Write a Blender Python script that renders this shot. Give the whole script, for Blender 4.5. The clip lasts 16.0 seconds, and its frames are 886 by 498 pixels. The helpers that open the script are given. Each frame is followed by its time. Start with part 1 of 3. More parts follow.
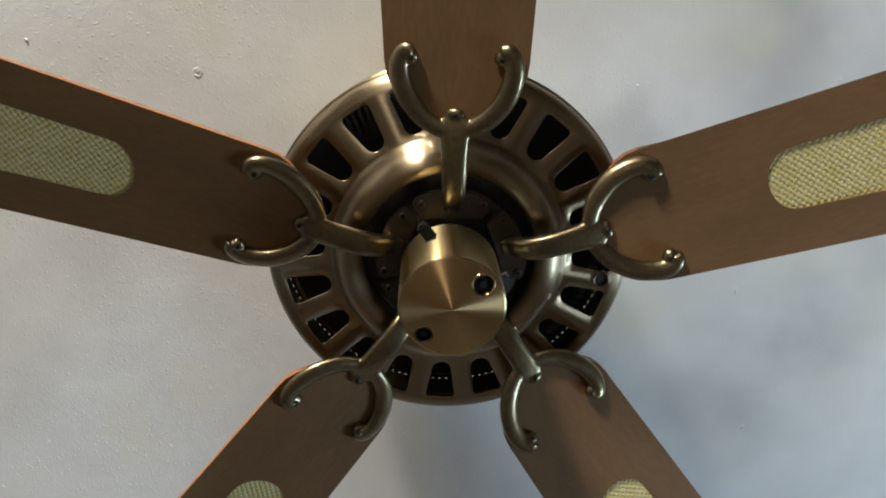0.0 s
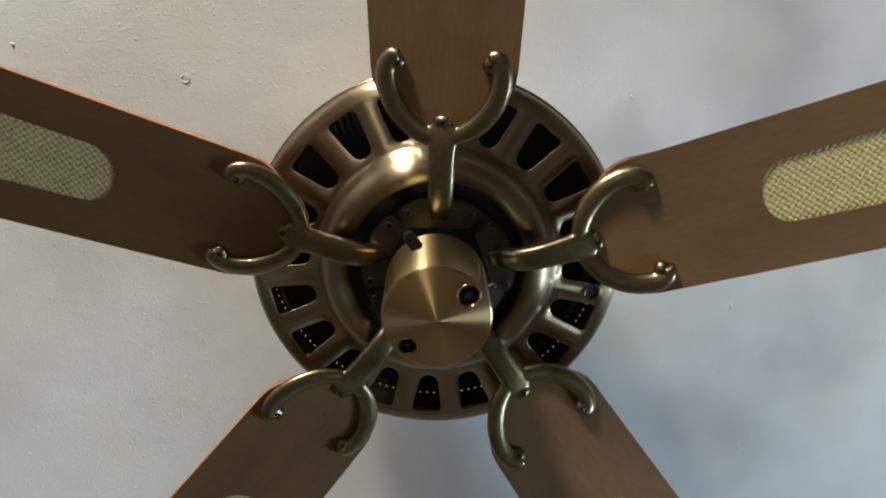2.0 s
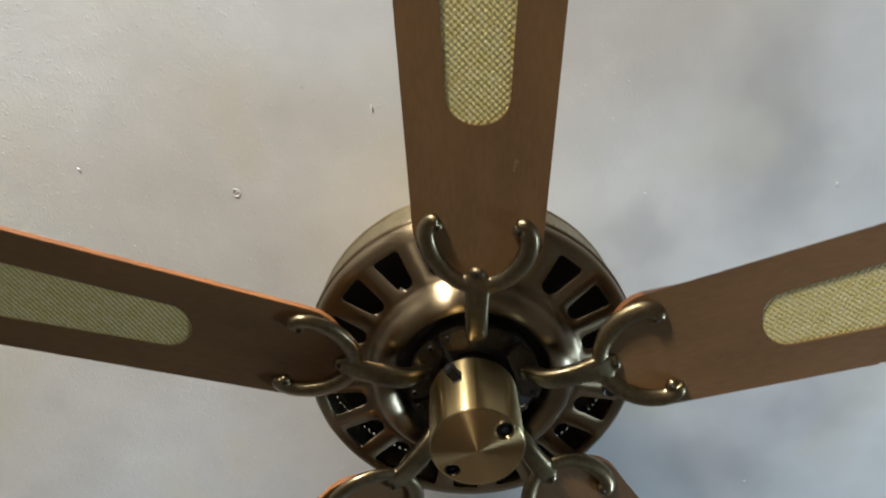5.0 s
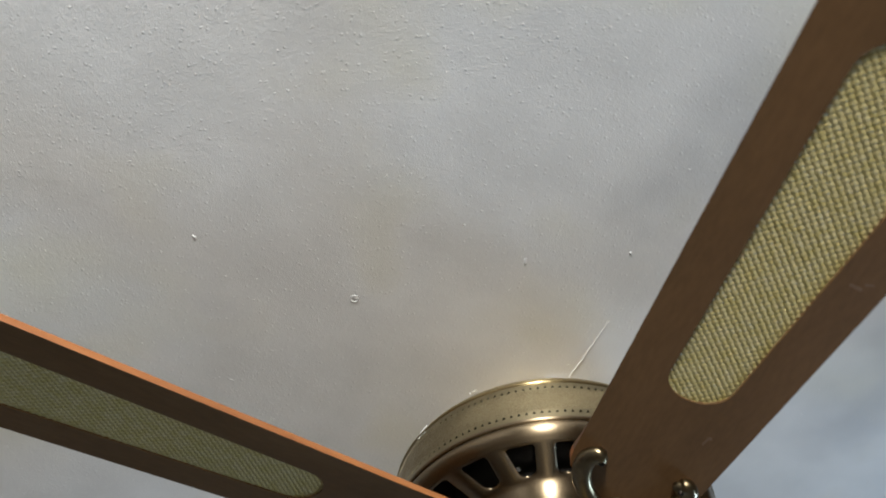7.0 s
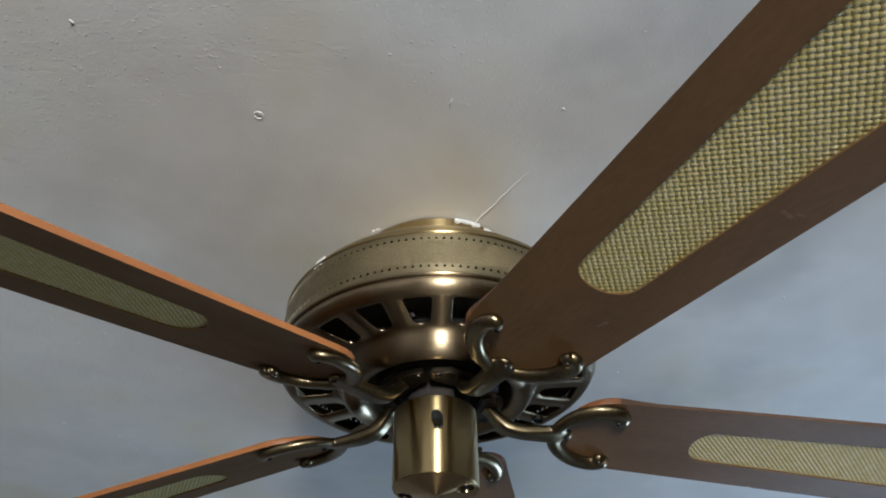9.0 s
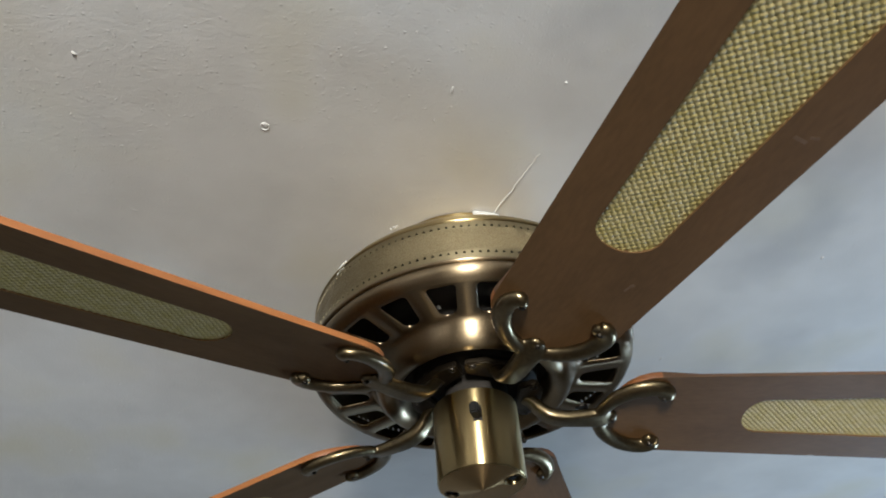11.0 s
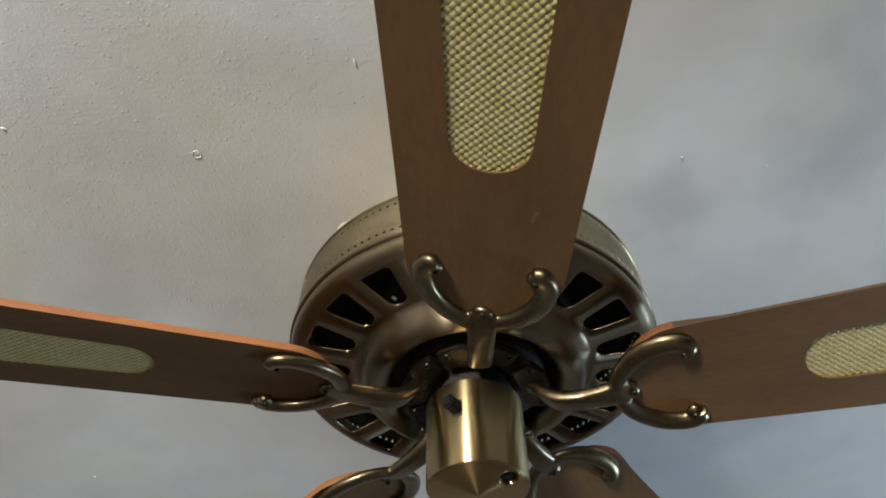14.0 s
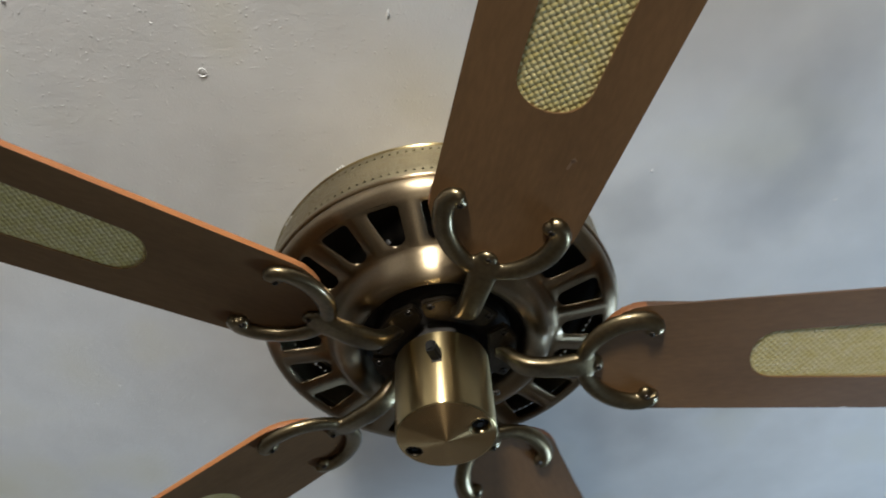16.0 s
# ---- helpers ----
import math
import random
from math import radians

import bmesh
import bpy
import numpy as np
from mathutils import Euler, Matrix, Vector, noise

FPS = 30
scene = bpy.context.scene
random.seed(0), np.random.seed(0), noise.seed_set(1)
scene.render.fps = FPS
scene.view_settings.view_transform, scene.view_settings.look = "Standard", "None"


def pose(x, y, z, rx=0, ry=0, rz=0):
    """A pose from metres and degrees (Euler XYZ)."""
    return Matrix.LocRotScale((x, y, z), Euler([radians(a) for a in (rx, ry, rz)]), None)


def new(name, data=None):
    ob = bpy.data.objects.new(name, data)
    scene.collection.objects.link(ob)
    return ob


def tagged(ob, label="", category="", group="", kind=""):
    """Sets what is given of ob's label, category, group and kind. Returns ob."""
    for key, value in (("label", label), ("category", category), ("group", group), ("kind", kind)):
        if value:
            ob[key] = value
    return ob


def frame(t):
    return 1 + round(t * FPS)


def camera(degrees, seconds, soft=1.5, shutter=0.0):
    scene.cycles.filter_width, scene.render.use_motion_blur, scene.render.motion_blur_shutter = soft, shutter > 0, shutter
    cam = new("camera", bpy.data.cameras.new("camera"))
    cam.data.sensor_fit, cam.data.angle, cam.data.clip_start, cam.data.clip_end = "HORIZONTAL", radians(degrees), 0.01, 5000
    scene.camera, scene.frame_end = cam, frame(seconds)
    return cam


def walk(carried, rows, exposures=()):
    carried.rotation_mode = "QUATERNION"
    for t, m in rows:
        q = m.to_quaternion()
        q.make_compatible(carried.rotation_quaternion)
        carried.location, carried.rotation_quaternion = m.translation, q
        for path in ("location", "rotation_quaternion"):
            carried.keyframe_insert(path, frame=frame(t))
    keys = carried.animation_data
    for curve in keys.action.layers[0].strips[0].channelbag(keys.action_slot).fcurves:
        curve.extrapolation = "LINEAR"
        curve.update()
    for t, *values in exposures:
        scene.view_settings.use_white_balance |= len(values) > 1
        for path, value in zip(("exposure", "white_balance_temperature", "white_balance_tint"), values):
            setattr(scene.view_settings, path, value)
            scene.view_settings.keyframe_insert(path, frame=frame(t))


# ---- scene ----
# PATH BEGIN
LENS = 59.726
PATH = [
    (0.0, -0.0262, -0.2560, 1.5874, 160.096, 1.428, -0.288),
    (0.5, -0.0193, -0.2492, 1.5947, 161.677, 0.736, -0.620),
    (1.0, -0.0118, -0.2545, 1.6009, 161.465, 0.682, -0.843),
    (1.5, -0.0117, -0.2551, 1.5992, 161.430, 0.870, -1.073),
    (2.0, -0.0128, -0.2461, 1.5994, 161.282, 1.131, -0.818),
    (2.5, -0.0091, -0.2434, 1.6017, 161.432, 1.097, -0.661),
    (3.0, -0.0072, -0.2527, 1.6059, 161.288, 1.255, -0.378),
    (3.2, -0.0081, -0.2571, 1.6070, 161.175, 1.398, -0.147),
    (5.3, -0.0458, -0.5449, 1.5899, 153.330, 0.680, 1.222),
    (5.5, -0.0776, -0.6066, 1.5929, 151.513, 0.419, -0.188),
    (6.0, -0.0841, -0.6611, 1.6067, 147.276, -1.396, 0.503),
    (6.2, -0.0844, -0.6496, 1.6018, 148.405, 0.019, 0.687),
    (6.5, -0.1594, -0.6629, 1.6639, 151.518, -2.716, -3.567),
    (7.0, -0.3253, -0.6595, 1.7623, 146.994, 0.764, -16.188),
    (7.3, -0.3614, -0.6795, 1.8092, 145.665, 0.691, -20.071),
    (7.5, -0.3751, -0.6916, 1.8256, 143.727, 0.912, -22.273),
    (7.6, -0.3899, -0.7055, 1.8352, 141.592, 0.727, -24.075),
    (8.0, -0.3911, -0.7014, 1.8570, 132.974, 2.343, -26.866),
    (8.5, -0.3593, -0.6875, 1.8556, 129.182, 0.784, -26.548),
    (10.8, -0.3113, -0.6639, 1.8332, 131.637, 3.169, -21.269),
    (11.0, -0.3051, -0.6541, 1.8244, 132.250, 3.757, -19.858),
    (11.5, -0.2397, -0.6406, 1.8101, 136.609, 5.207, -14.156),
    (12.0, -0.1168, -0.6340, 1.8172, 138.077, 1.923, -7.241),
    (12.5, -0.0421, -0.6077, 1.8210, 139.328, 0.942, -3.116),
    (13.0, -0.0381, -0.5962, 1.8153, 138.140, 0.354, -1.703),
    (13.5, -0.0385, -0.5994, 1.8161, 137.944, 0.990, -0.491),
    (14.0, -0.0312, -0.5908, 1.8163, 137.536, 0.740, 0.598),
    (14.5, -0.0319, -0.5885, 1.8123, 137.670, 0.300, 0.221),
    (15.0, -0.0217, -0.5831, 1.8087, 137.272, 0.049, -1.758),
    (15.5, -0.0551, -0.5660, 1.7879, 137.475, -1.051, -3.842),
    (16.0, -0.1554, -0.5168, 1.7380, 141.713, 2.905, -13.758),
]
# PATH END

cam = camera(LENS, 16.0, soft=1.9, shutter=0.4)
EXPOSURES = [(0.0, 0.27, 6380, 12), (3.2, 0.27, 6380, 12), (5.3, 0.25, 6380, 12), (6.0, 0.12, 6330, 12), (6.5, 0.05, 6180, 12), (7.0, -0.15, 6030, 12), (7.5, -0.26, 5980, 12),
             (8.0, -0.36, 5880, 12), (8.7, -0.40, 5880, 12), (11.0, -0.14, 6180, 12), (12.5, -0.13, 6330, 12), (14.5, -0.06, 6180, 12), (16.0, -0.01, 6080, 12)]
walk(cam, [(t, pose(x, y, z, rx, ry, rz)) for t, x, y, z, rx, ry, rz in PATH], EXPOSURES)

# ---- the room's measures ----
CEIL = 2.44
X0, X1, Y0, Y1 = -2.1, 2.1, -2.7, 2.4
WALL = 0.12
BAND_TOP, BAND_LOW = (0.1725, 2.3555), (0.1768, 2.3015)      # the fan's embossed band: radius and height
# window openings: (centre along the wall, sill height, width, height)
WIN_WARM = (-1.08, 1.47, 0.36, 0.70)     # in the wall at Y0, along x
WIN_COOL = (0.85, 0.75, 0.65, 0.80)      # in the wall at X1, along y

# ---- world and lights ----
world = bpy.data.worlds.new("sky")
scene.world = world
world.use_nodes = True
wn = world.node_tree
sky = wn.nodes.new("ShaderNodeTexSky")
sky.sky_type, sky.sun_disc = "NISHITA", False
sky.sun_elevation, sky.sun_rotation = radians(35), radians(200)
wn.links.new(sky.outputs[0], wn.nodes["Background"].inputs[0])
wn.nodes["Background"].inputs[1].default_value = 0.08


def window_light(name, place, turn, width, height, watts, colour):
    """The sky's light as it enters through one window opening."""
    data = bpy.data.lights.new(name, "AREA")
    data.shape, data.size, data.size_y = "RECTANGLE", width, height
    data.energy, data.color = watts, colour
    ob = new(name, data)
    ob.matrix_world = pose(*place, *turn)
    return ob


wx, wz, ww, wh = WIN_WARM
window_light("window_light_warm", (wx, Y0 - 0.06, wz + wh / 2), (90, 0, 0), ww, wh, 143, (1.0, 0.975, 0.87))
cy, cz, cw, ch = WIN_COOL
window_light("window_light_cool", (X1 + 0.06, cy, cz + ch / 2), (90, 0, 90), cw, ch, 35, (0.56, 0.79, 1.0))


# ---- materials ----
def material(name, base, dark=None, rough=0.5, metal=0.0, scale=30.0, fine=400.0, bump=0.1, depth=0.001,
             aniso=0.0, turn=0.0, stretch=(1, 1, 1), rough_var=0.1, coat=0.0, coat_rough=0.1):
    """A surface whose colour and gloss vary at two scales, with fine relief."""
    m = bpy.data.materials.new(name)
    m.use_nodes = True
    nt = m.node_tree
    n, l = nt.nodes, nt.links
    b = n["Principled BSDF"]
    co = n.new("ShaderNodeTexCoord")
    mp = n.new("ShaderNodeMapping")
    mp.inputs["Scale"].default_value = stretch
    l.new(co.outputs["Object"], mp.inputs["Vector"])
    big, small = n.new("ShaderNodeTexNoise"), n.new("ShaderNodeTexNoise")
    for node, s, d in ((big, scale, 4), (small, fine, 3)):
        node.inputs["Scale"].default_value, node.inputs["Detail"].default_value = s, d
        l.new(mp.outputs[0], node.inputs["Vector"])
    mix = n.new("ShaderNodeMix")
    mix.data_type = "FLOAT"
    mix.inputs[0].default_value = 0.4
    l.new(big.outputs[0], mix.inputs[2])
    l.new(small.outputs[0], mix.inputs[3])
    ramp = n.new("ShaderNodeValToRGB")
    ramp.color_ramp.elements[0].position, ramp.color_ramp.elements[1].position = 0.36, 0.64
    dark = dark or tuple(c * 0.8 for c in base)
    ramp.color_ramp.elements[0].color, ramp.color_ramp.elements[1].color = (*dark, 1), (*base, 1)
    l.new(mix.outputs[0], ramp.inputs[0])
    l.new(ramp.outputs[0], b.inputs["Base Color"])
    rr = n.new("ShaderNodeMapRange")
    rr.inputs["To Min"].default_value, rr.inputs["To Max"].default_value = rough + rough_var / 2, rough - rough_var / 2
    rr.inputs["From Min"].default_value, rr.inputs["From Max"].default_value = 0.3, 0.7
    l.new(big.outputs[0], rr.inputs["Value"])
    l.new(rr.outputs[0], b.inputs["Roughness"])
    b.inputs["Metallic"].default_value = metal
    b.inputs["Coat Weight"].default_value, b.inputs["Coat Roughness"].default_value = coat, coat_rough
    if bump:
        bp = n.new("ShaderNodeBump")
        bp.inputs["Strength"].default_value, bp.inputs["Distance"].default_value = bump, depth
        l.new(mix.outputs[0], bp.inputs["Height"])
        l.new(bp.outputs[0], b.inputs["Normal"])
    if aniso:
        tg = n.new("ShaderNodeTangent")
        tg.direction_type, tg.axis = "RADIAL", "Z"
        l.new(tg.outputs[0], b.inputs["Tangent"])
        b.inputs["Anisotropic"].default_value, b.inputs["Anisotropic Rotation"].default_value = aniso, turn
    return m


BRASS = material("antique_brass", (0.45, 0.345, 0.175), (0.41, 0.315, 0.157), 0.29, 1.0, 6, 1200, 0.02, 0.0003, aniso=0.94, turn=0.25, rough_var=0.04)
BRONZE = material("dark_antique_bronze", (0.345, 0.262, 0.162), (0.265, 0.201, 0.122), 0.33, 1.0, 7, 500, 0.03, 0.0004, aniso=0.93, turn=0.25, rough_var=0.06, coat=0.4, coat_rough=0.10)
IRON = material("cast_antique_brass", (0.24, 0.184, 0.100), (0.135, 0.104, 0.058), 0.34, 1.0, 28, 200, 0.06, 0.0008, rough_var=0.1, coat=0.45, coat_rough=0.12)
TURNED = material("lathe_turned_brass", (0.56, 0.37, 0.17), (0.51, 0.335, 0.152), 0.27, 1.0, 6, 1200, 0.015, 0.0002, aniso=0.97, turn=0.25, rough_var=0.03)
FOOT = material("dull_dark_bronze", (0.085, 0.066, 0.045), (0.05, 0.039, 0.027), 0.45, 1.0, 40, 300, 0.1, 0.0006)
STEEL = material("dark_screw_steel", (0.08, 0.07, 0.06), None, 0.45, 1.0, 200, 900, 0.05, 0.0003)
BLACK = material("black_motor_enamel", (0.045, 0.039, 0.033), None, 0.7, 0.0, 40, 300, 0.1, 0.0005)
PLASTIC = material("black_plastic", (0.007, 0.0065, 0.006), None, 0.6, 0.0, 90, 500, 0.05, 0.0003)
VENEER = material("brown_walnut_veneer", (0.168, 0.089, 0.035), (0.122, 0.064, 0.024), 0.6, 0.0, 22, 260, 0.12, 0.0004, stretch=(0.3, 1, 1))
for dull in (VENEER, BLACK, PLASTIC):
    dull.node_tree.nodes["Principled BSDF"].inputs["Specular IOR Level"].default_value = 0.25
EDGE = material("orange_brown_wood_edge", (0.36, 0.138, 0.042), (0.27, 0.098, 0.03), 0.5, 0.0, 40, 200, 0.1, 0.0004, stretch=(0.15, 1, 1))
# darker copy of the edge colour, with the shade of the unlit side painted in
EDGE_UNLIT = material("wood_edge_painted_shade", (0.135, 0.072, 0.036), (0.10, 0.052, 0.026), 0.55, 0.0, 40, 200, 0.1, 0.0004, stretch=(0.15, 1, 1))
CANE = material("pale_straw_cane", (0.58, 0.49, 0.245), (0.49, 0.395, 0.13), 0.42, 0.0, 110, 260, 0.15, 0.0004)
# the backing's dark straw tone paints in the shade between the strands
CANE_BACK = material("straw_backing_painted_shade", (0.19, 0.145, 0.06), None, 0.7, 0.0, 60, 500, 0.1, 0.0005)
CHIP = material("white_plaster_chip", (0.72, 0.71, 0.68), (0.58, 0.57, 0.54), 0.6, 0.0, 60, 400, 0.2, 0.0008)
PAINT = material("plain_wall_paint", (0.16, 0.155, 0.148), (0.14, 0.135, 0.13), 0.6, 0.0, 3, 120, 0.15, 0.001)
BOARDS = material("brown_floor", (0.11, 0.085, 0.064), (0.08, 0.062, 0.047), 0.45, 0.0, 3, 60, 0.1, 0.001, stretch=(0.2, 1, 1))


def embossed():
    """Brass with a pressed scroll of small leaves between two bead rows."""
    m = material("embossed_brass", (0.40, 0.335, 0.205), (0.33, 0.275, 0.165), 0.36, 1.0, 60, 700, 0.05, 0.0004, aniso=0.7, turn=0.25)
    nt = m.node_tree
    n, l = nt.nodes, nt.links
    co = n.new("ShaderNodeTexCoord")
    warp = n.new("ShaderNodeTexNoise")
    warp.inputs["Scale"].default_value = 420
    add = n.new("ShaderNodeMix")
    add.data_type, add.blend_type = "RGBA", "LINEAR_LIGHT"
    add.inputs[0].default_value = 0.0022
    l.new(co.outputs["Object"], warp.inputs["Vector"])
    l.new(co.outputs["Object"], add.inputs[6])
    l.new(warp.outputs["Color"], add.inputs[7])
    vo = n.new("ShaderNodeTexVoronoi")
    vo.feature, vo.inputs["Scale"].default_value = "DISTANCE_TO_EDGE", 400
    l.new(add.outputs[2], vo.inputs["Vector"])
    ra = n.new("ShaderNodeMapRange")
    ra.inputs["From Min"].default_value, ra.inputs["From Max"].default_value = 0.03, 0.16
    l.new(vo.outputs["Distance"], ra.inputs["Value"])
    # the scrolls lie between the bead rows only
    sep = n.new("ShaderNodeSeparateXYZ")
    l.new(co.outputs["Object"], sep.inputs[0])
    low, high = n.new("ShaderNodeMath"), n.new("ShaderNodeMath")
    for node, op, z in ((low, "LESS_THAN", BAND_LOW[1] - CEIL + 0.012), (high, "GREATER_THAN", BAND_TOP[1] - CEIL - 0.012)):
        node.operation, node.inputs[1].default_value = op, z
        l.new(sep.outputs[2], node.inputs[0])
    plain = n.new("ShaderNodeMath")
    plain.operation = "MAXIMUM"
    l.new(low.outputs[0], plain.inputs[0])
    l.new(high.outputs[0], plain.inputs[1])
    relief = n.new("ShaderNodeMath")
    relief.operation = "MAXIMUM"
    l.new(plain.outputs[0], relief.inputs[0])
    l.new(ra.outputs[0], relief.inputs[1])
    bp = n.new("ShaderNodeBump")
    bp.inputs["Strength"].default_value, bp.inputs["Distance"].default_value = 0.5, 0.0005
    l.new(relief.outputs[0], bp.inputs["Height"])
    b = n["Principled BSDF"]
    l.new(bp.outputs[0], b.inputs["Normal"])
    # dark patina in the pressed lines
    patina = n.new("ShaderNodeMix")
    patina.data_type = "RGBA"
    patina.inputs[6].default_value = (0.25, 0.195, 0.105, 1)
    l.new(relief.outputs[0], patina.inputs[0])
    l.new(b.inputs["Base Color"].links[0].from_socket, patina.inputs[7])
    l.new(patina.outputs[2], b.inputs["Base Color"])
    return m


# soft grey patches on the ceiling: place, reach and strength
GREY_PATCHES = [(0.345, 0.275, 0.13, 0.42), (0.46, 0.15, 0.11, 0.36), (0.355, -0.17, 0.12, 0.42), (0.34, -0.27, 0.10, 0.36), (0.222, -0.07, 0.07, 0.27),
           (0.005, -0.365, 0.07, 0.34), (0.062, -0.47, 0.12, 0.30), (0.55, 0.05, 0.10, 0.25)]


def plaster():
    """Matt ceiling paint over rough plaster: fine stipple, trowel ridges and scattered lumps."""
    m = bpy.data.materials.new("white_ceiling_paint")
    m.use_nodes = True
    nt = m.node_tree
    n, l = nt.nodes, nt.links
    b = n["Principled BSDF"]
    b.inputs["Roughness"].default_value = 0.55
    co = n.new("ShaderNodeTexCoord")
    hs = []
    for s, d, amount in ((9, 3, 1.0), (40, 2, 0.20), (240, 1, 0.09), (620, 1, 0.12)):
        t = n.new("ShaderNodeTexNoise")
        t.inputs["Scale"].default_value, t.inputs["Detail"].default_value = s, d
        l.new(co.outputs["Object"], t.inputs["Vector"])
        k = n.new("ShaderNodeMath")
        k.operation = "MULTIPLY"
        k.inputs[1].default_value = amount
        l.new(t.outputs[0], k.inputs[0])
        hs.append(k)
    vo = n.new("ShaderNodeTexVoronoi")
    vo.inputs["Scale"].default_value = 190
    l.new(co.outputs["Object"], vo.inputs["Vector"])
    lump = n.new("ShaderNodeMapRange")
    lump.inputs["From Min"].default_value, lump.inputs["From Max"].default_value = 0.34, 0.05
    lump.inputs["To Max"].default_value = 0.135
    l.new(vo.outputs["Distance"], lump.inputs["Value"])
    gate = n.new("ShaderNodeMath")
    gate.operation = "GREATER_THAN"
    gate.inputs[1].default_value = 0.62
    sep = n.new("ShaderNodeSeparateColor")
    l.new(vo.outputs["Color"], sep.inputs[0])
    l.new(sep.outputs[0], gate.inputs[0])
    few = n.new("ShaderNodeMath")
    few.operation = "MULTIPLY"
    l.new(lump.outputs[0], few.inputs[0])
    l.new(gate.outputs[0], few.inputs[1])
    total = few
    for k in hs[1:]:
        a = n.new("ShaderNodeMath")
        a.operation = "ADD"
        l.new(total.outputs[0], a.inputs[0])
        l.new(k.outputs[0], a.inputs[1])
        total = a
    bp = n.new("ShaderNodeBump")
    bp.inputs["Strength"].default_value, bp.inputs["Distance"].default_value = 0.5, 0.0045
    # the plaster beyond the fan was trowelled smoother
    where = n.new("ShaderNodeSeparateXYZ")
    l.new(co.outputs["Object"], where.inputs[0])
    rough = n.new("ShaderNodeMapRange")
    rough.inputs["From Min"].default_value, rough.inputs["From Max"].default_value = -0.15, 0.30
    rough.inputs["To Min"].default_value, rough.inputs["To Max"].default_value = 1.0, 0.40
    l.new(where.outputs[0], rough.inputs["Value"])
    coarse = n.new("ShaderNodeMath")
    coarse.operation = "MULTIPLY"
    l.new(total.outputs[0], coarse.inputs[0])
    l.new(rough.outputs[0], coarse.inputs[1])
    l.new(coarse.outputs[0], bp.inputs["Height"])
    l.new(bp.outputs[0], b.inputs["Normal"])
    ramp = n.new("ShaderNodeValToRGB")
    ramp.color_ramp.elements[0].position, ramp.color_ramp.elements[1].position = 0.3, 0.66
    ramp.color_ramp.elements[0].color, ramp.color_ramp.elements[1].color = (0.715, 0.70, 0.675, 1), (0.81, 0.795, 0.77, 1)
    l.new(hs[0].outputs[0], ramp.inputs[0])
    old = n.new("ShaderNodeTexNoise")
    old.inputs["Scale"].default_value, old.inputs["Detail"].default_value = 4.5, 2
    l.new(co.outputs["Object"], old.inputs["Vector"])
    amount = n.new("ShaderNodeMapRange")
    amount.inputs["From Min"].default_value, amount.inputs["From Max"].default_value = 0.52, 0.72
    l.new(old.outputs[0], amount.inputs["Value"])
    yellow = n.new("ShaderNodeMix")
    yellow.data_type = "RGBA"
    yellow.inputs[7].default_value = (0.725, 0.69, 0.58, 1)
    l.new(amount.outputs[0], yellow.inputs[0])
    l.new(ramp.outputs[0], yellow.inputs[6])
    # soft grey patches round the fan, broken up by noise
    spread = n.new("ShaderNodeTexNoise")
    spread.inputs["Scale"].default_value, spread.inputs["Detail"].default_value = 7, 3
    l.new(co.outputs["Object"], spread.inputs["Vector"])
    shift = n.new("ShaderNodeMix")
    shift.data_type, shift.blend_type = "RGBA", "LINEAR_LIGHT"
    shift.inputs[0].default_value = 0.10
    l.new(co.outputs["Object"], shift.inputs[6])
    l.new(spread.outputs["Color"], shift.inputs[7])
    patch_sum = None
    for x, y, size, weight in GREY_PATCHES:
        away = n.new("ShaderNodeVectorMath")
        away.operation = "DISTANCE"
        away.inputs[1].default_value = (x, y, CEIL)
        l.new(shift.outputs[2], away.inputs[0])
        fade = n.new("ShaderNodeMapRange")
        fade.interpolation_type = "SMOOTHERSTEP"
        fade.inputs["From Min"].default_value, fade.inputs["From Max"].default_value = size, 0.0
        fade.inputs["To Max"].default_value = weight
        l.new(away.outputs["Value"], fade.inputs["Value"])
        if patch_sum is None:
            patch_sum = fade
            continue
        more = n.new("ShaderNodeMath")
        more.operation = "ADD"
        l.new(patch_sum.outputs[0], more.inputs[0])
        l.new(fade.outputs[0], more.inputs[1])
        patch_sum = more
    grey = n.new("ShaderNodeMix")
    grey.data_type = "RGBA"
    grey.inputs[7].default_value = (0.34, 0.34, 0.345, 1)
    l.new(patch_sum.outputs[0], grey.inputs[0])
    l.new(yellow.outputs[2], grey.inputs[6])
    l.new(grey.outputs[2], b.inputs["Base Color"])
    return m


EMBOSS = embossed()
PLASTER = plaster()


# ---- mesh helpers ----
def mesh_of(name, bm, mat, smooth=True, angle=35):
    bmesh.ops.recalc_face_normals(bm, faces=bm.faces[:])
    me = bpy.data.meshes.new(name)
    for f in bm.faces:
        f.smooth = smooth
    if smooth:
        for e in bm.edges:
            if len(e.link_faces) == 2 and e.calc_face_angle() > radians(angle):
                e.smooth = False
    bm.to_mesh(me)
    bm.free()
    me.materials.append(mat)
    return me


def part(name, bm, mat, parent, label="", smooth=True, angle=35):
    """Link a bmesh as one mesh object under a thing or a part."""
    ob = new(name, mesh_of(name, bm, mat, smooth, angle))
    ob.parent = parent
    return tagged(ob, label)


def structure(name, bm, mat, label, category):
    ob = new(name, mesh_of(name, bm, mat, False))
    return tagged(ob, label, category, kind="structure")


def box(bm, x0, y0, z0, x1, y1, z1):
    bmesh.ops.create_cube(bm, size=1, matrix=Matrix.LocRotScale(((x0 + x1) / 2, (y0 + y1) / 2, (z0 + z1) / 2), None, (x1 - x0, y1 - y0, z1 - z0)))


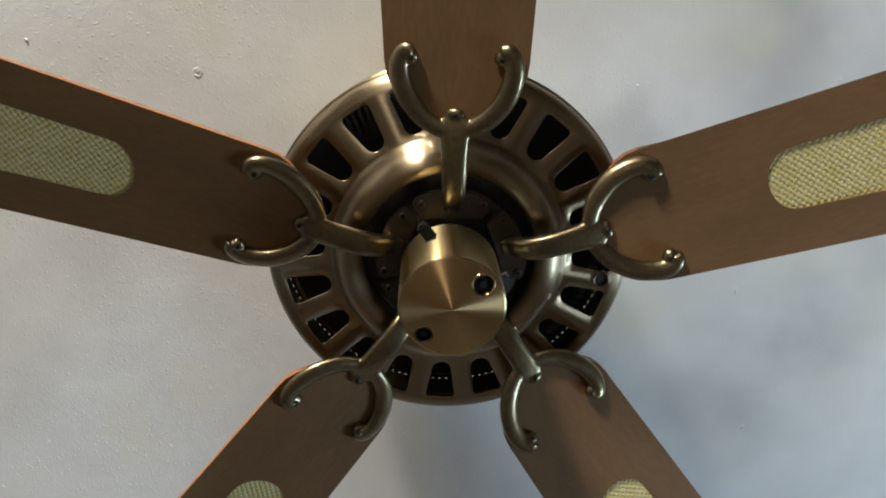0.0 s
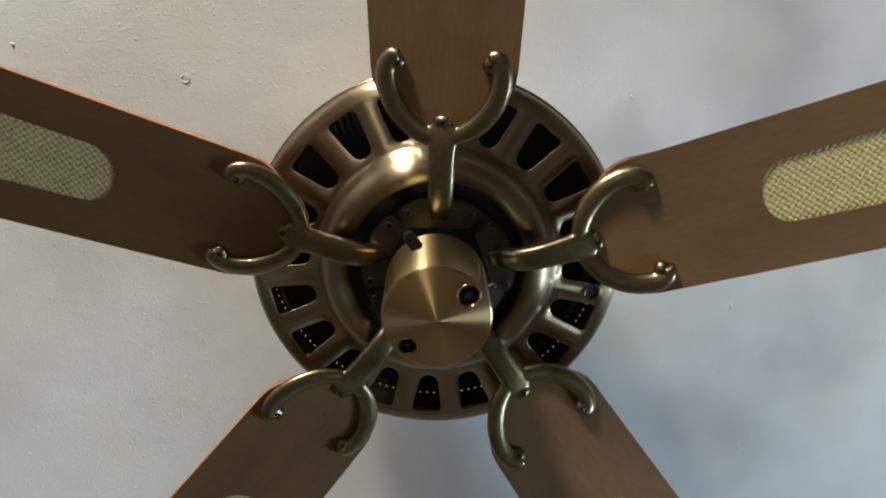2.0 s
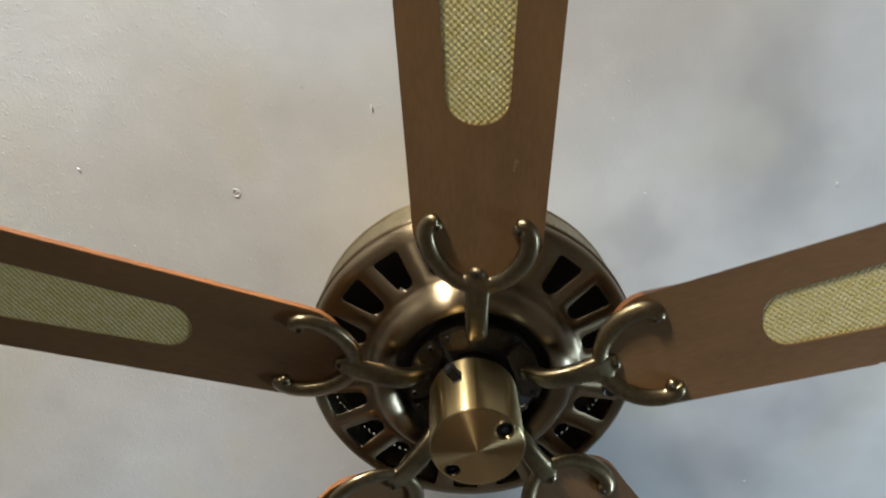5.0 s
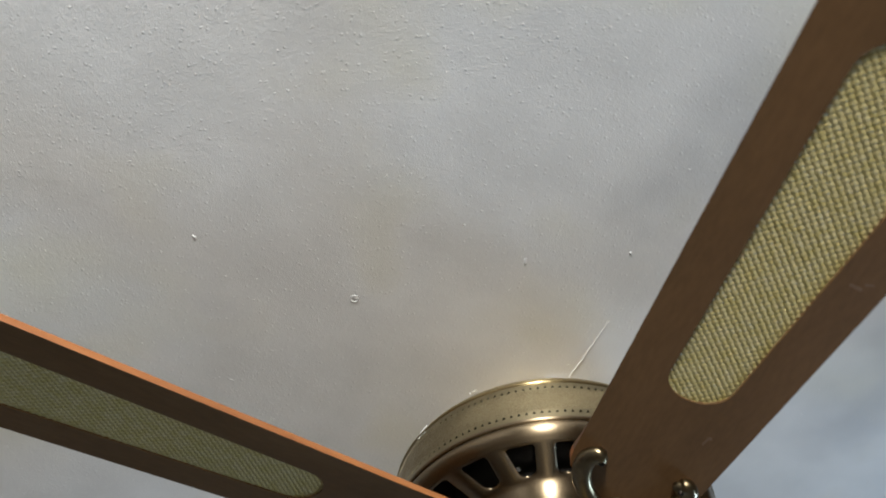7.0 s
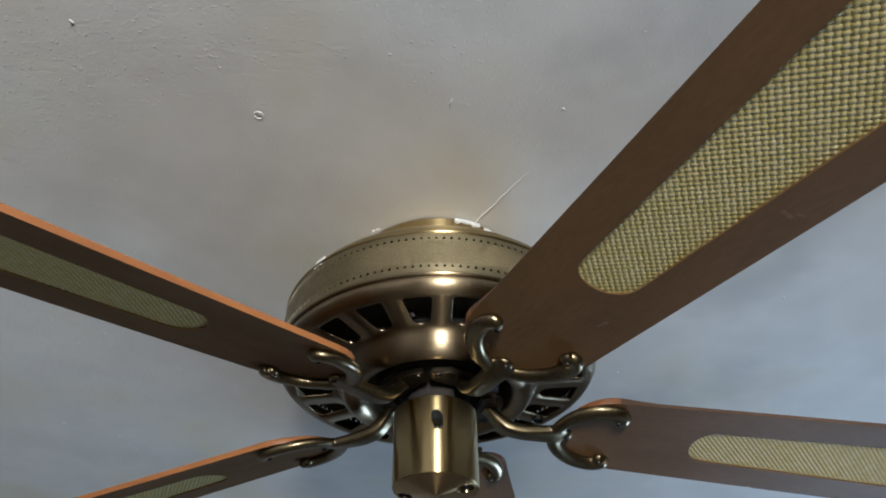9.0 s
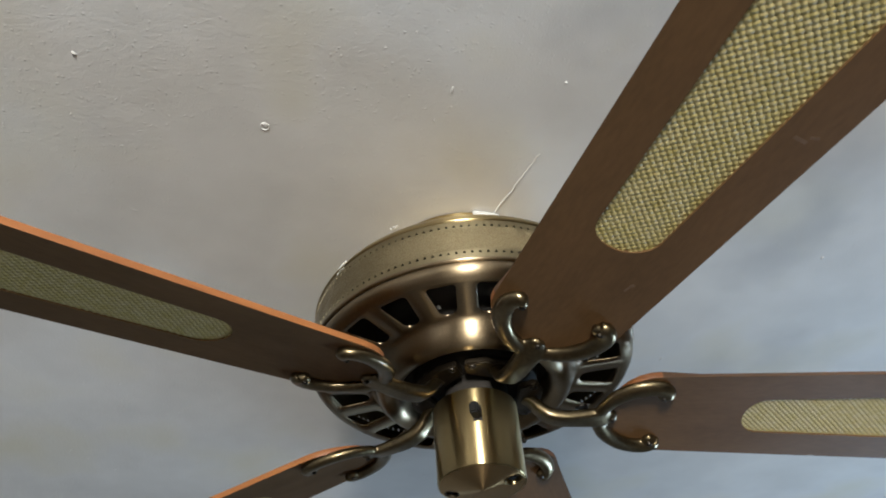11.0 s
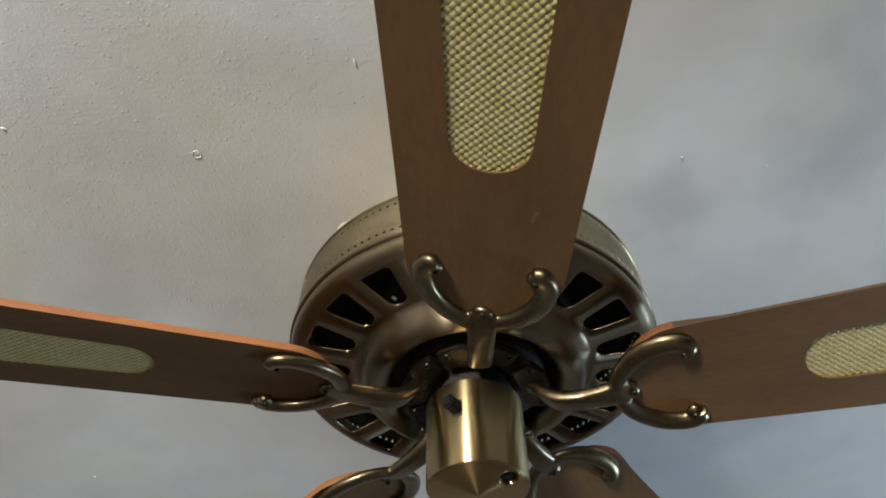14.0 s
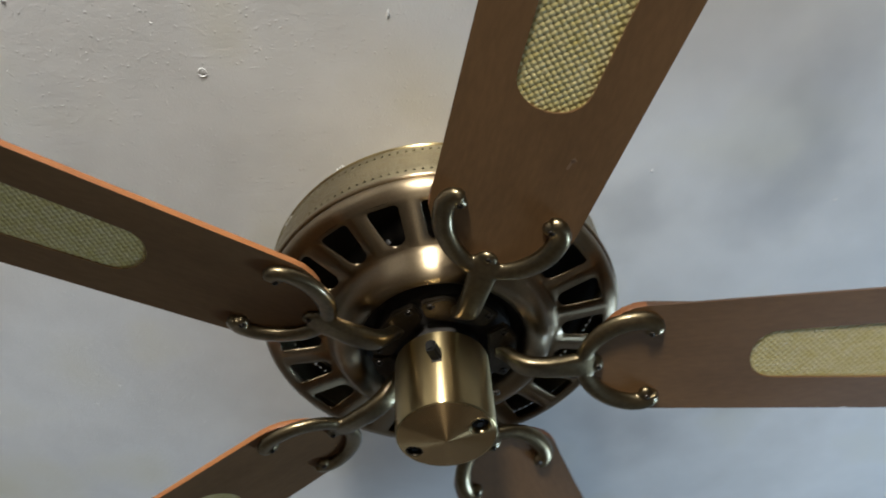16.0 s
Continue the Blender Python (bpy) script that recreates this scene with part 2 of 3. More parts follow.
def revolve(bm, profile, segs=96, cx=0.0, cy=0.0):
    """A surface of revolution about z; the profile is a list of (r, z), a zero r closes it."""
    rings = []
    for r, z in profile:
        if r < 1e-6:
            rings.append([bm.verts.new((cx, cy, z))])
        else:
            rings.append([bm.verts.new((cx + r * math.cos(2 * math.pi * i / segs), cy + r * math.sin(2 * math.pi * i / segs), z)) for i in range(segs)])
    for a, b in zip(rings, rings[1:]):
        for i in range(segs):
            j = (i + 1) % segs
            if len(a) == 1:
                bm.faces.new((a[0], b[i], b[j]))
            elif len(b) == 1:
                bm.faces.new((a[i], a[j], b[0]))
            else:
                bm.faces.new((a[i], a[j], b[j], b[i]))


def sweep(bm, path, segs=14, square=1.0):
    """A tapered rod; the path is a list of (x, y, z, half width, half height)."""
    pts = [Vector(p[:3]) for p in path]
    rings = []
    for i, p in enumerate(path):
        d = (pts[min(i + 1, len(pts) - 1)] - pts[max(i - 1, 0)]).normalized()
        side = d.cross(Vector((0, 0, 1))).normalized()
        up = side.cross(d).normalized()
        rings.append([bm.verts.new(pts[i] + side * p[3] * math.copysign(abs(math.cos(a)) ** square, math.cos(a)) + up * p[4] * math.copysign(abs(math.sin(a)) ** square, math.sin(a))) for a in (2 * math.pi * k / segs for k in range(segs))])
    for a, b in zip(rings, rings[1:]):
        for i in range(segs):
            j = (i + 1) % segs
            bm.faces.new((a[i], a[j], b[j], b[i]))
    bm.faces.new(rings[0][::-1])
    bm.faces.new(rings[-1])


def spline(keys, steps=6):
    """Points of a smooth curve through the keys (tuples of any length)."""
    k = [np.array(q, float) for q in keys]
    k = [2 * k[0] - k[1]] + k + [2 * k[-1] - k[-2]]
    out = []
    for i in range(1, len(k) - 2):
        p0, p1, p2, p3 = k[i - 1:i + 3]
        for s in range(steps):
            t = s / steps
            out.append(0.5 * (2 * p1 + (p2 - p0) * t + (2 * p0 - 5 * p1 + 4 * p2 - p3) * t * t + (3 * p1 - p0 - 3 * p2 + p3) * t ** 3))
    out.append(k[-2])
    return [tuple(q) for q in out]


def ball(bm, x, y, z, rx, ry, rz, segs=16):
    bmesh.ops.create_uvsphere(bm, u_segments=segs, v_segments=segs // 2 + 2, radius=1, matrix=Matrix.LocRotScale((x, y, z), None, (rx, ry, rz)))


# ---- the room ----
def wall_with_opening(name, along_x, at, out, a0, a1, opening):
    """A wall of real thickness, its outer face towards out, with an optional window opening through it."""
    bm = bmesh.new()
    spans = [(a0, a1, 0.0, CEIL)]
    if opening:
        c, sill, w, h = opening
        spans = [(a0, c - w / 2, 0, CEIL), (c + w / 2, a1, 0, CEIL), (c - w / 2, c + w / 2, 0, sill), (c - w / 2, c + w / 2, sill + h, CEIL)]
    lo, hi = min(at, at + out * WALL), max(at, at + out * WALL)
    for p, q, z0, z1 in spans:
        if along_x:
            box(bm, p, lo, z0, q, hi, z1)
        else:
            box(bm, lo, p, z0, hi, q, z1)
    return structure(name, bm, PAINT, "plain grey painted room wall", "wall")


wall_with_opening("wall_south", True, Y0, -1, X0 - WALL, X1 + WALL, WIN_WARM)
wall_with_opening("wall_north", True, Y1, 1, X0 - WALL, X1 + WALL, None)
wall_with_opening("wall_west", False, X0, -1, Y0, Y1, None)
wall_with_opening("wall_east", False, X1, 1, Y0, Y1, WIN_COOL)
bm = bmesh.new()
box(bm, X0 - WALL, Y0 - WALL, -0.1, X1 + WALL, Y1 + WALL, 0.0)
structure("floor", bm, BOARDS, "plain brown wooden room floor", "floor")
bm = bmesh.new()
box(bm, X0 - WALL, Y0 - WALL, CEIL, X1 + WALL, Y1 + WALL, CEIL + 0.1)
# the filled screw hole, the hairline ridge and the loose paint nibs of the plaster
HOLE = (-0.269, -0.151)
revolve(bm, [(0.0052, CEIL + 0.0008), (0.0048, CEIL - 0.0005), (0.0041, CEIL - 0.0008), (0.0035, CEIL - 0.0002), (0.0030, CEIL + 0.0004)], 20, *HOLE)
revolve(bm, [(0.0024, CEIL + 0.0004), (0.0021, CEIL - 0.0004), (0.0012, CEIL - 0.0007), (0.0, CEIL - 0.0008)], 16, HOLE[0] + 0.0006, HOLE[1] - 0.0008)
rng = random.Random(7)
ridge = [(-0.001 + 0.013 * t / 24 + rng.uniform(-0.0008, 0.0008), -0.098 - 0.10 * t / 24, CEIL, 0.0008 + 0.0004 * rng.random(), 0.0013 - 0.0009 * t / 24) for t in range(25)]
sweep(bm, ridge, 6)


def nib(x, y, turn, a, b, h, n=8):
    """A flat lump of paint under the ceiling."""
    c, d = math.cos(turn), math.sin(turn)
    rows = [[bm.verts.new((x + k * (a * math.cos(t) * c - b * math.sin(t) * d), y + k * (a * math.cos(t) * d + b * math.sin(t) * c), CEIL + 0.0003 - z))
             for t in (2 * math.pi * i / n for i in range(n))] for k, z in ((1.0, 0.0), (0.85, h * 0.6), (0.45, h))]
    for p, q in zip(rows, rows[1:]):
        for i in range(n):
            bm.faces.new((p[i], p[(i + 1) % n], q[(i + 1) % n], q[i]))
    bm.faces.new(rows[-1])


for _ in range(520):
    s = rng.uniform(0.0005, 0.0013) * (1.7 if rng.random() < 0.1 else 1)
    nib(rng.uniform(-0.95, 0.75), rng.uniform(-0.8, 0.75), rng.uniform(0, 3.1), s * rng.uniform(1, 2.2), s, s * 0.6)
for x, y, ln, an in ((-0.1055, -0.2475, 0.010, 80), (-0.0020, -0.2880, 0.0045, 20), (0.2095, -0.1375, 0.004, 60), (-0.4453, -0.1843, 0.006, 30)):
    nib(x, y, radians(an), ln / 2, 0.0016, 0.0014, 10)
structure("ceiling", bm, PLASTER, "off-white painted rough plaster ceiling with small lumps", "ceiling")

# ---- the ceiling fan ----
fan = tagged(new("ceiling_fan"), "antique brass ceiling fan with five brown cane-panelled blades", "ceiling fan")
fan.location = (0, 0, CEIL)
DOWN = Matrix.Translation((0, 0, -CEIL))


OFF_AXIS = {"canopy", "embossed_band", "upper_rim", "lower_rim", "motor_housing", "housing_screw"}


def fan_part(name, bm, mat, label="", parent=None, smooth=True, angle=35):
    bmesh.ops.transform(bm, matrix=DOWN, verts=bm.verts[:])
    ob = part(name, bm, mat, parent or fan, label, smooth, angle)
    if name in OFF_AXIS:                                  # the housing sits a hair off the blades' axis
        ob.location = (-0.0018, -0.0012, 0)
    return ob


# canopy against the ceiling, and the shoulder that spreads to the band
bm = bmesh.new()
revolve(bm, [(0.0, 2.4385), (0.0995, 2.4385), (0.100, 2.436), (0.100, 2.404), (0.105, 2.3975), (0.120, 2.3930), (0.145, 2.3840), (0.158, 2.3765), (0.167, 2.3670), (0.1712, 2.3600), BAND_TOP, (0.168, 2.3555), (0.10, 2.385)], 128)
canopy = fan_part("canopy", bm, BRASS, "brushed brass canopy fixed to the ceiling")


def chip(az0, az1, r, z, height, lean):
    """A flake of white plaster that sticks to the metal."""
    bm = bmesh.new()
    n = 9
    rows = []
    for k, (dr, dz) in enumerate(((0.0, 0.0), (0.0016, 0.0005), (0.0016 + lean, -height), (lean, -height - 0.0004))):
        row = []
        for i in range(n):
            a = radians(az0 + (az1 - az0) * i / (n - 1))
            wob = 0.0012 * math.sin(i * 2.3 + k) + 0.0008 * math.sin(i * 5.1)
            row.append(bm.verts.new(((r + dr) * math.cos(a), (r + dr) * math.sin(a), z + dz + wob * (k > 1))))
        rows.append(row)
    for a, b in zip(rows, rows[1:] + rows[:1]):
        for i in range(n - 1):
            bm.faces.new((a[i], a[i + 1], b[i + 1], b[i]))
    bm.faces.new([q[0] for q in rows])
    bm.faces.new([q[-1] for q in rows][::-1])
    fan_part("plaster_chip", bm, CHIP, "white plaster flake", canopy)


chip(-104, -86, 0.1000, 2.4385, 0.0045, 0.0)
chip(-83, -77, 0.1000, 2.436, 0.006, 0.0)
chip(-164, -159.5, 0.1690, 2.3645, 0.0105, 0.0028)
chip(-139, -136.5, 0.1620, 2.3770, 0.005, 0.005)

# embossed band with two rows of pierced three-cornered beads
BEADS = 145


def band():
    bm = bmesh.new()
    cols = BEADS * 2
    fr = [0.0, 0.12, 0.19, 0.80, 0.87, 1.0]
    ring = []
    for f in fr:
        r, z = BAND_TOP[0] + (BAND_LOW[0] - BAND_TOP[0]) * f ** 0.7, BAND_TOP[1] + (BAND_LOW[1] - BAND_TOP[1]) * f
        ring.append([bm.verts.new((r * math.cos(2 * math.pi * i / cols), r * math.sin(2 * math.pi * i / cols), z)) for i in range(cols)])
    for k, (a, b) in enumerate(zip(ring, ring[1:])):
        for i in range(cols):
            j = (i + 1) % cols
            if k in (1, 3) and i % 2 == 0:
                top = bm.verts.new((a[i].co + a[j].co) / 2)
                bm.faces.new((a[i], top, b[i]))
                bm.faces.new((top, a[j], b[j]))
            else:
                bm.faces.new((a[i], a[j], b[j], b[i]))
    bmesh.ops.recalc_face_normals(bm, faces=bm.faces[:])
    return bm


ob = fan_part("embossed_band", band(), EMBOSS, "brass band pressed with scrolls between pierced bead rows", smooth=False)
so = ob.modifiers.new("thickness", "SOLIDIFY")
so.thickness, so.offset = 0.0008, -1


def rim(name, r, z, s, mat, label):
    bm = bmesh.new()
    revolve(bm, [(r + s * math.cos(a), z + s * math.sin(a)) for a in (2 * math.pi * k / 12 for k in range(13))], 128)
    bmesh.ops.remove_doubles(bm, verts=bm.verts[:], dist=1e-6)
    fan_part(name, bm, mat, label)


rim("upper_rim", BAND_TOP[0] - 0.0005, BAND_TOP[1] + 0.0005, 0.0020, BRASS, "rolled brass rim")
rim("lower_rim", BAND_LOW[0] - 0.0010, BAND_LOW[1] - 0.0005, 0.0022, BRONZE, "rolled bronze rim")

# motor housing: rim, slotted flat, round hump and inner lip
SLOT_R0, SLOT_R1 = 0.1135, 0.1640
Z_FLAT0, Z_FLAT1 = 2.2815, 2.2850
SLOTS, SLOT_AZ = 20, 93.0


def slot_outline(n=44):
    """Points (r, sideways) round one vent slot: round inner end, wider outer end with small corners."""
    r0, r1, wi, wo, c = 0.1180, 0.1605, 0.0100, 0.0150, 0.0040
    pts = []
    for k in range(11):
        a = math.pi / 2 + math.pi * k / 10
        pts.append((r0 + wi + wi * math.cos(a), wi * math.sin(a)))
    line = [(r0 + wi + (r1 - c - r0 - wi) * k / 6, wi + (wo - wi) * k / 6) for k in range(1, 6)]
    pts += [(r, -w) for r, w in line]
    for k in range(6):
        a = -math.pi / 2 + math.pi / 2 * k / 5
        pts.append((r1 - c + c * math.cos(a), -(wo - c) + c * math.sin(a)))
    for k in range(6):
        a = math.pi / 2 * k / 5
        pts.append((r1 - c + c * math.cos(a), (wo - c) + c * math.sin(a)))
    pts += line[::-1]
    return pts


def housing():
    bm = bmesh.new()
    zf = lambda r: Z_FLAT0 + (Z_FLAT1 - Z_FLAT0) * (r - SLOT_R0) / (SLOT_R1 - SLOT_R0)
    half = math.pi / SLOTS
    mid = 0.139
    outline = slot_outline()
    for s in range(SLOTS):
        az = radians(SLOT_AZ) + 2 * half * s

        def at(r, p, z):
            return bm.verts.new((r * math.cos(az + p), r * math.sin(az + p), z))
        loops, sides = [[], [], [], []], []
        for r, w in outline:
            p = w / r
            # the point of the sector's border in the same direction from the slot's middle
            dr, dp = (r - mid) / (SLOT_R1 - SLOT_R0) * 2, p / half
            k = min(((SLOT_R1 - mid) / (r - mid) if r > mid else (SLOT_R0 - mid) / (r - mid)) if abs(r - mid) > 1e-6 else 1e9, half / abs(p) if abs(p) > 1e-6 else 1e9)
            br, bp = mid + (r - mid) * k, p * k
            loops[0].append(at(br, bp, zf(br)))
            sides.append(("p", bp > 0) if abs(abs(bp) - half) < 1e-6 else ("r", br > mid))
            loops[1].append(at(r, p, zf(r)))
            ri, pi = mid + (r - mid) * 0.988, p * 0.972
            loops[2].append(at(ri, pi, zf(ri) + 0.0003))
            loops[3].append(at(ri, pi, zf(ri) + 0.0014))
        n = len(outline)
        for a, b in zip(loops, loops[1:]):
            for i in range(n):
                j = (i + 1) % n
                if a is loops[0] and sides[i] != sides[j]:
                    two = dict((sides[i], sides[j]))
                    cr = SLOT_R1 if two["r"] else SLOT_R0
                    bm.faces.new((a[i], at(cr, half if two["p"] else -half, zf(cr)), a[j], b[j], b[i]))
                else:
                    bm.faces.new((a[i], a[j], b[j], b[i]))
    revolve(bm, [(0.1640, 2.2850), (0.1690, 2.2858), (0.1730, 2.2880), (0.1755, 2.2920), (0.1760, 2.2955), (0.1750, 2.2985), (0.1725, 2.3000), (0.166, 2.3005)], 160)
    revolve(bm, [(0.1135, 2.2815), (0.1115, 2.2805), (0.1095, 2.2770), (0.1070, 2.2705), (0.1030, 2.2640), (0.0980, 2.2600), (0.0930, 2.2588), (0.0880, 2.2598), (0.0835, 2.2625), (0.0812, 2.2655), (0.0806, 2.2700), (0.0820, 2.290)], 160)
    bmesh.ops.remove_doubles(bm, verts=bm.verts[:], dist=2e-5)
    return bm


fan_part("motor_housing", housing(), BRONZE, "dark bronze bowl with a ring of vent slots", angle=50)
# the wide thin top disc is an added black liner that darkens the slots
bm = bmesh.new()
revolve(bm, [(0.0, 2.292), (0.100, 2.292), (0.106, 2.297), (0.106, 2.350), (0.1695, 2.3525), (0.1695, 2.3540), (0.0, 2.3540)], 128)
motor = fan_part("motor", bm, BLACK, "black enamelled motor inside the housing, with an added dark liner")
for az, r in ((11.2, 0.1515),):
    bm = bmesh.new()
    cx, cy = r * math.cos(radians(az)), r * math.sin(radians(az))
    revolve(bm, [(0.0, 2.2838), (0.0055, 2.2838), (0.0058, 2.2820), (0.0072, 2.2814), (0.0078, 2.2835), (0.0078, 2.286)], 24, cx, cy)
    fan_part("housing_screw", bm, STEEL, "recessed dark screw")

bm = bmesh.new()
box(bm, -0.0024, -0.0018, -0.0010, 0.0024, 0.0018, 0.0010)
bmesh.ops.bevel(bm, geom=bm.edges[:], offset=0.0005, segments=2, affect="EDGES")
bmesh.ops.transform(bm, matrix=Matrix.Translation((-0.0740, -0.0930, 2.296)) @ Euler((0.3, 0.2, radians(40))).to_matrix().to_4x4(), verts=bm.verts[:])
fan_part("wire_tag", bm, CHIP, "white wire tag behind a vent slot")

# flywheel with its screws, and the neck to the switch cup
bm = bmesh.new()
revolve(bm, [(0.0, 2.268), (0.062, 2.268), (0.066, 2.270), (0.067, 2.274), (0.067, 2.286), (0.05, 2.2925)], 80)
revolve(bm, [(0.034, 2.270), (0.034, 2.252), (0.036, 2.249), (0.0, 2.249)], 48)
flywheel = fan_part("flywheel", bm, BLACK, "black flywheel that carries the blade irons")

# switch cup
CX, CY, CR, CT, CB = -0.003, 0.002, 0.0445, 2.2455, 2.1610
HOLES = ((-38.5, 0.0318, 0.0094), (134.0, 0.0335, 0.0072))
CONE = 0.0065


def switch_cup():
    bm = bmesh.new()
    n = 96
    ch = 0.0018
    prof = [(0.020, CT + 0.0006), (CR - 0.0025, CT), (CR - 0.0006, CT - 0.0008), (CR, CT - 0.003), (CR, CB + ch), (CR - 0.0005, CB + 0.0006), (CR - ch, CB)]
    revolve(bm, prof, n)
    return bm


def cone_z(r):
    return CB - CONE * (1 - r / (CR - 0.0018))


def cup_bottom():
    """A shallow cone, pierced where the two eyelets sit."""
    bm = bmesh.new()
    n, m, top = 192, 44, CR - 0.0018
    revolve(bm, [(top * (m - k) / m, cone_z(top * (m - k) / m)) for k in range(m)] + [(0.0, CB - CONE)], n)
    spots = [(r * math.cos(radians(az)), r * math.sin(radians(az)), s) for az, r, s in HOLES]
    gone = [f for f in bm.faces if any(math.hypot(f.calc_center_median().x - x, f.calc_center_median().y - y) < s for x, y, s in spots)]
    bmesh.ops.delete(bm, geom=gone, context="FACES")
    return bm


bm = switch_cup()
cup = fan_part("switch_cup", bm, BRASS, "brushed brass switch cup")
cup.location = (CX, CY, 0)
bm = cup_bottom()
plate = fan_part("bottom_plate", bm, TURNED, "lathe-brushed brass bottom with two holes", cup, angle=25)
for az, r, s in HOLES:
    x, y = r * math.cos(radians(az)), r * math.sin(radians(az))
    for name, prof, mat, label in (("eyelet", [(s * 0.87, 0.0050), (s * 0.87, 0.0004), (s * 0.92, -0.0003), (s * 1.04, -0.0003), (s * 1.09, 0.0004)], BRASS if az < 0 else FOOT, "rolled brass eyelet" if az < 0 else "dull bronze eyelet"),
                                   ("grommet", [(0.0, 0.0016), (s * 0.30, 0.0014), (s * 0.36, 0.0032), (s * 0.86, 0.0044)], PLASTIC, "dark grommet in a hole")):
        bm = bmesh.new()
        revolve(bm, prof, 32, x, y)
        for v in bm.verts:                                # follow the slope of the cone
            v.co.z += cone_z(math.hypot(v.co.x, v.co.y))
        fan_part(name, bm, mat, label, cup)
# reversing switch that sticks out through the side
bm = bmesh.new()
box(bm, -0.0046, -0.0150, -0.0062, 0.0046, 0.0040, 0.0062)
bmesh.ops.bevel(bm, geom=bm.edges[:], offset=0.0017, segments=2, affect="EDGES")
saz = radians(-112)
KNOB = Matrix.Translation((CR * math.cos(saz), CR * math.sin(saz), 2.2150)) @ Matrix.Rotation(saz + math.pi / 2, 4, "Z")
bmesh.ops.transform(bm, matrix=KNOB @ Matrix.Rotation(radians(-15), 4, "Z"), verts=bm.verts[:])
fan_part("reversing_switch", bm, PLASTIC, "black slide switch", cup)
bm = bmesh.new()
box(bm, -0.0056, -0.0002, -0.0092, 0.0056, 0.0030, 0.0092)
bmesh.ops.bevel(bm, geom=bm.edges[:], offset=0.0010, segments=2, affect="EDGES")
bmesh.ops.transform(bm, matrix=KNOB, verts=bm.verts[:])
fan_part("switch_slot", bm, BLACK, "dark slot", cup)
bm = bmesh.new()
revolve(bm, [(0.0, 0.0075), (0.0022, 0.0070), (0.0030, 0.0055), (0.0030, 0.0035), (0.0015, 0.0030), (0.0015, -0.001)], 16)
tz = radians(-10)
bmesh.ops.transform(bm, matrix=Matrix.Translation((CR * math.cos(tz), CR * math.sin(tz), 2.2105)) @ Matrix.Rotation(tz, 4, "Z") @ Matrix.Rotation(radians(90), 4, "Y"), verts=bm.verts[:])
fan_part("thumb_screw", bm, STEEL, "small dark thumb screw", cup)

# ---- blades and their irons, in a frame of their own: u outwards, v sideways, w upwards ----
PITCH, DROOP, ROOT_Z = 0.22, 0.075, 2.2385
ROOT_U, TIP_U, THICK = 0.137, 0.665, 0.0065
# each blade's turn about the axis (degrees), root height, droop and pitch
BLADES = [(-89.77, 2.2350, 0.075, 0.220), (-16.84, 2.2335, 0.045, 0.146), (55.00, 2.2510, 0.120, 0.262), (128.90, 2.2400, 0.068, 0.285), (198.70, 2.2363, 0.0724, 0.228)]


def placed(bm):
    """Bend from the flat blade frame to the pitched and slightly drooping one."""
    for v in bm.verts:
        u, s, w = v.co
        k = min(max((u - 0.085) / 0.055, 0.0), 1.0)
        k = k * k * (3 - 2 * k)
        v.co = (u, s, ROOT_Z - DROOP * max(u - 0.14, 0) - PITCH * s * k + w - CEIL)


def half_width(u):
    return 0.0592 + 0.0430 * (u - 0.19)


def blade_outline(grow=0.0):
    pts = []
    for k in range(15):                                   # round root
        a = math.pi / 2 + math.pi * k / 14
        pts.append((0.185 + (0.185 - ROOT_U) * math.cos(a), half_width(0.185) * math.sin(a)))
    n = 10
    ct = 0.055
    for k in range(1, n):
        u = 0.185 + (TIP_U - ct - 0.185) * k / n
        pts.append((u, -half_width(u)))
    for s in (-1, 1):                                     # rounded tip corners
        for k in range(9):
            a = math.pi / 2 * k / 8
            c, d = (math.sin(a), math.cos(a)) if s < 0 else (math.cos(a), math.sin(a))
            pts.append((TIP_U - ct + ct * c, s * (half_width(TIP_U - ct) - ct + ct * d)))
    for k in range(n - 1, 0, -1):
        u = 0.185 + (TIP_U - ct - 0.185) * k / n
        pts.append((u, half_width(u)))
    return pts


CANE_U0, CANE_U1 = 0.2845, 0.604


def cane_half(u):
    return 0.0262 + 0.045 * (u - 0.296)


def cane_outline(shrink=0.0):
    pts = []
    e0, e1 = 0.024, 0.030
    for k in range(13):
        a = math.pi / 2 + math.pi * k / 12
        pts.append((CANE_U0 + e0 + e0 * math.cos(a), cane_half(CANE_U0 + e0) * math.sin(a)))
    for k in range(1, 8):
        u = CANE_U0 + e0 + (CANE_U1 - e1 - CANE_U0 - e0) * k / 8
        pts.append((u, -cane_half(u)))
    for k in range(13):
        a = -math.pi / 2 + math.pi * k / 12
        pts.append((CANE_U1 - e1 + e1 * math.cos(a), cane_half(CANE_U1 - e1) * math.sin(a)))
    for k in range(7, 0, -1):
        u = CANE_U0 + e0 + (CANE_U1 - e1 - CANE_U0 - e0) * k / 8
        pts.append((u, cane_half(u)))
    return pts


def in_cane(u, v):
    u, v = 0.44 + (u - 0.44) * 0.988, v * 0.94
    if not CANE_U0 < u < CANE_U1:
        return False
    e0, e1 = 0.024, 0.030
    if u < CANE_U0 + e0:
        x = (CANE_U0 + e0 - u) / e0
        return abs(v) < cane_half(CANE_U0 + e0) * math.sqrt(1 - x * x)
    if u > CANE_U1 - e1:
        x = (u - CANE_U1 + e1) / e1
        return abs(v) < cane_half(CANE_U1 - e1) * math.sqrt(max(1 - x * x, 0))
    return abs(v) < cane_half(u)


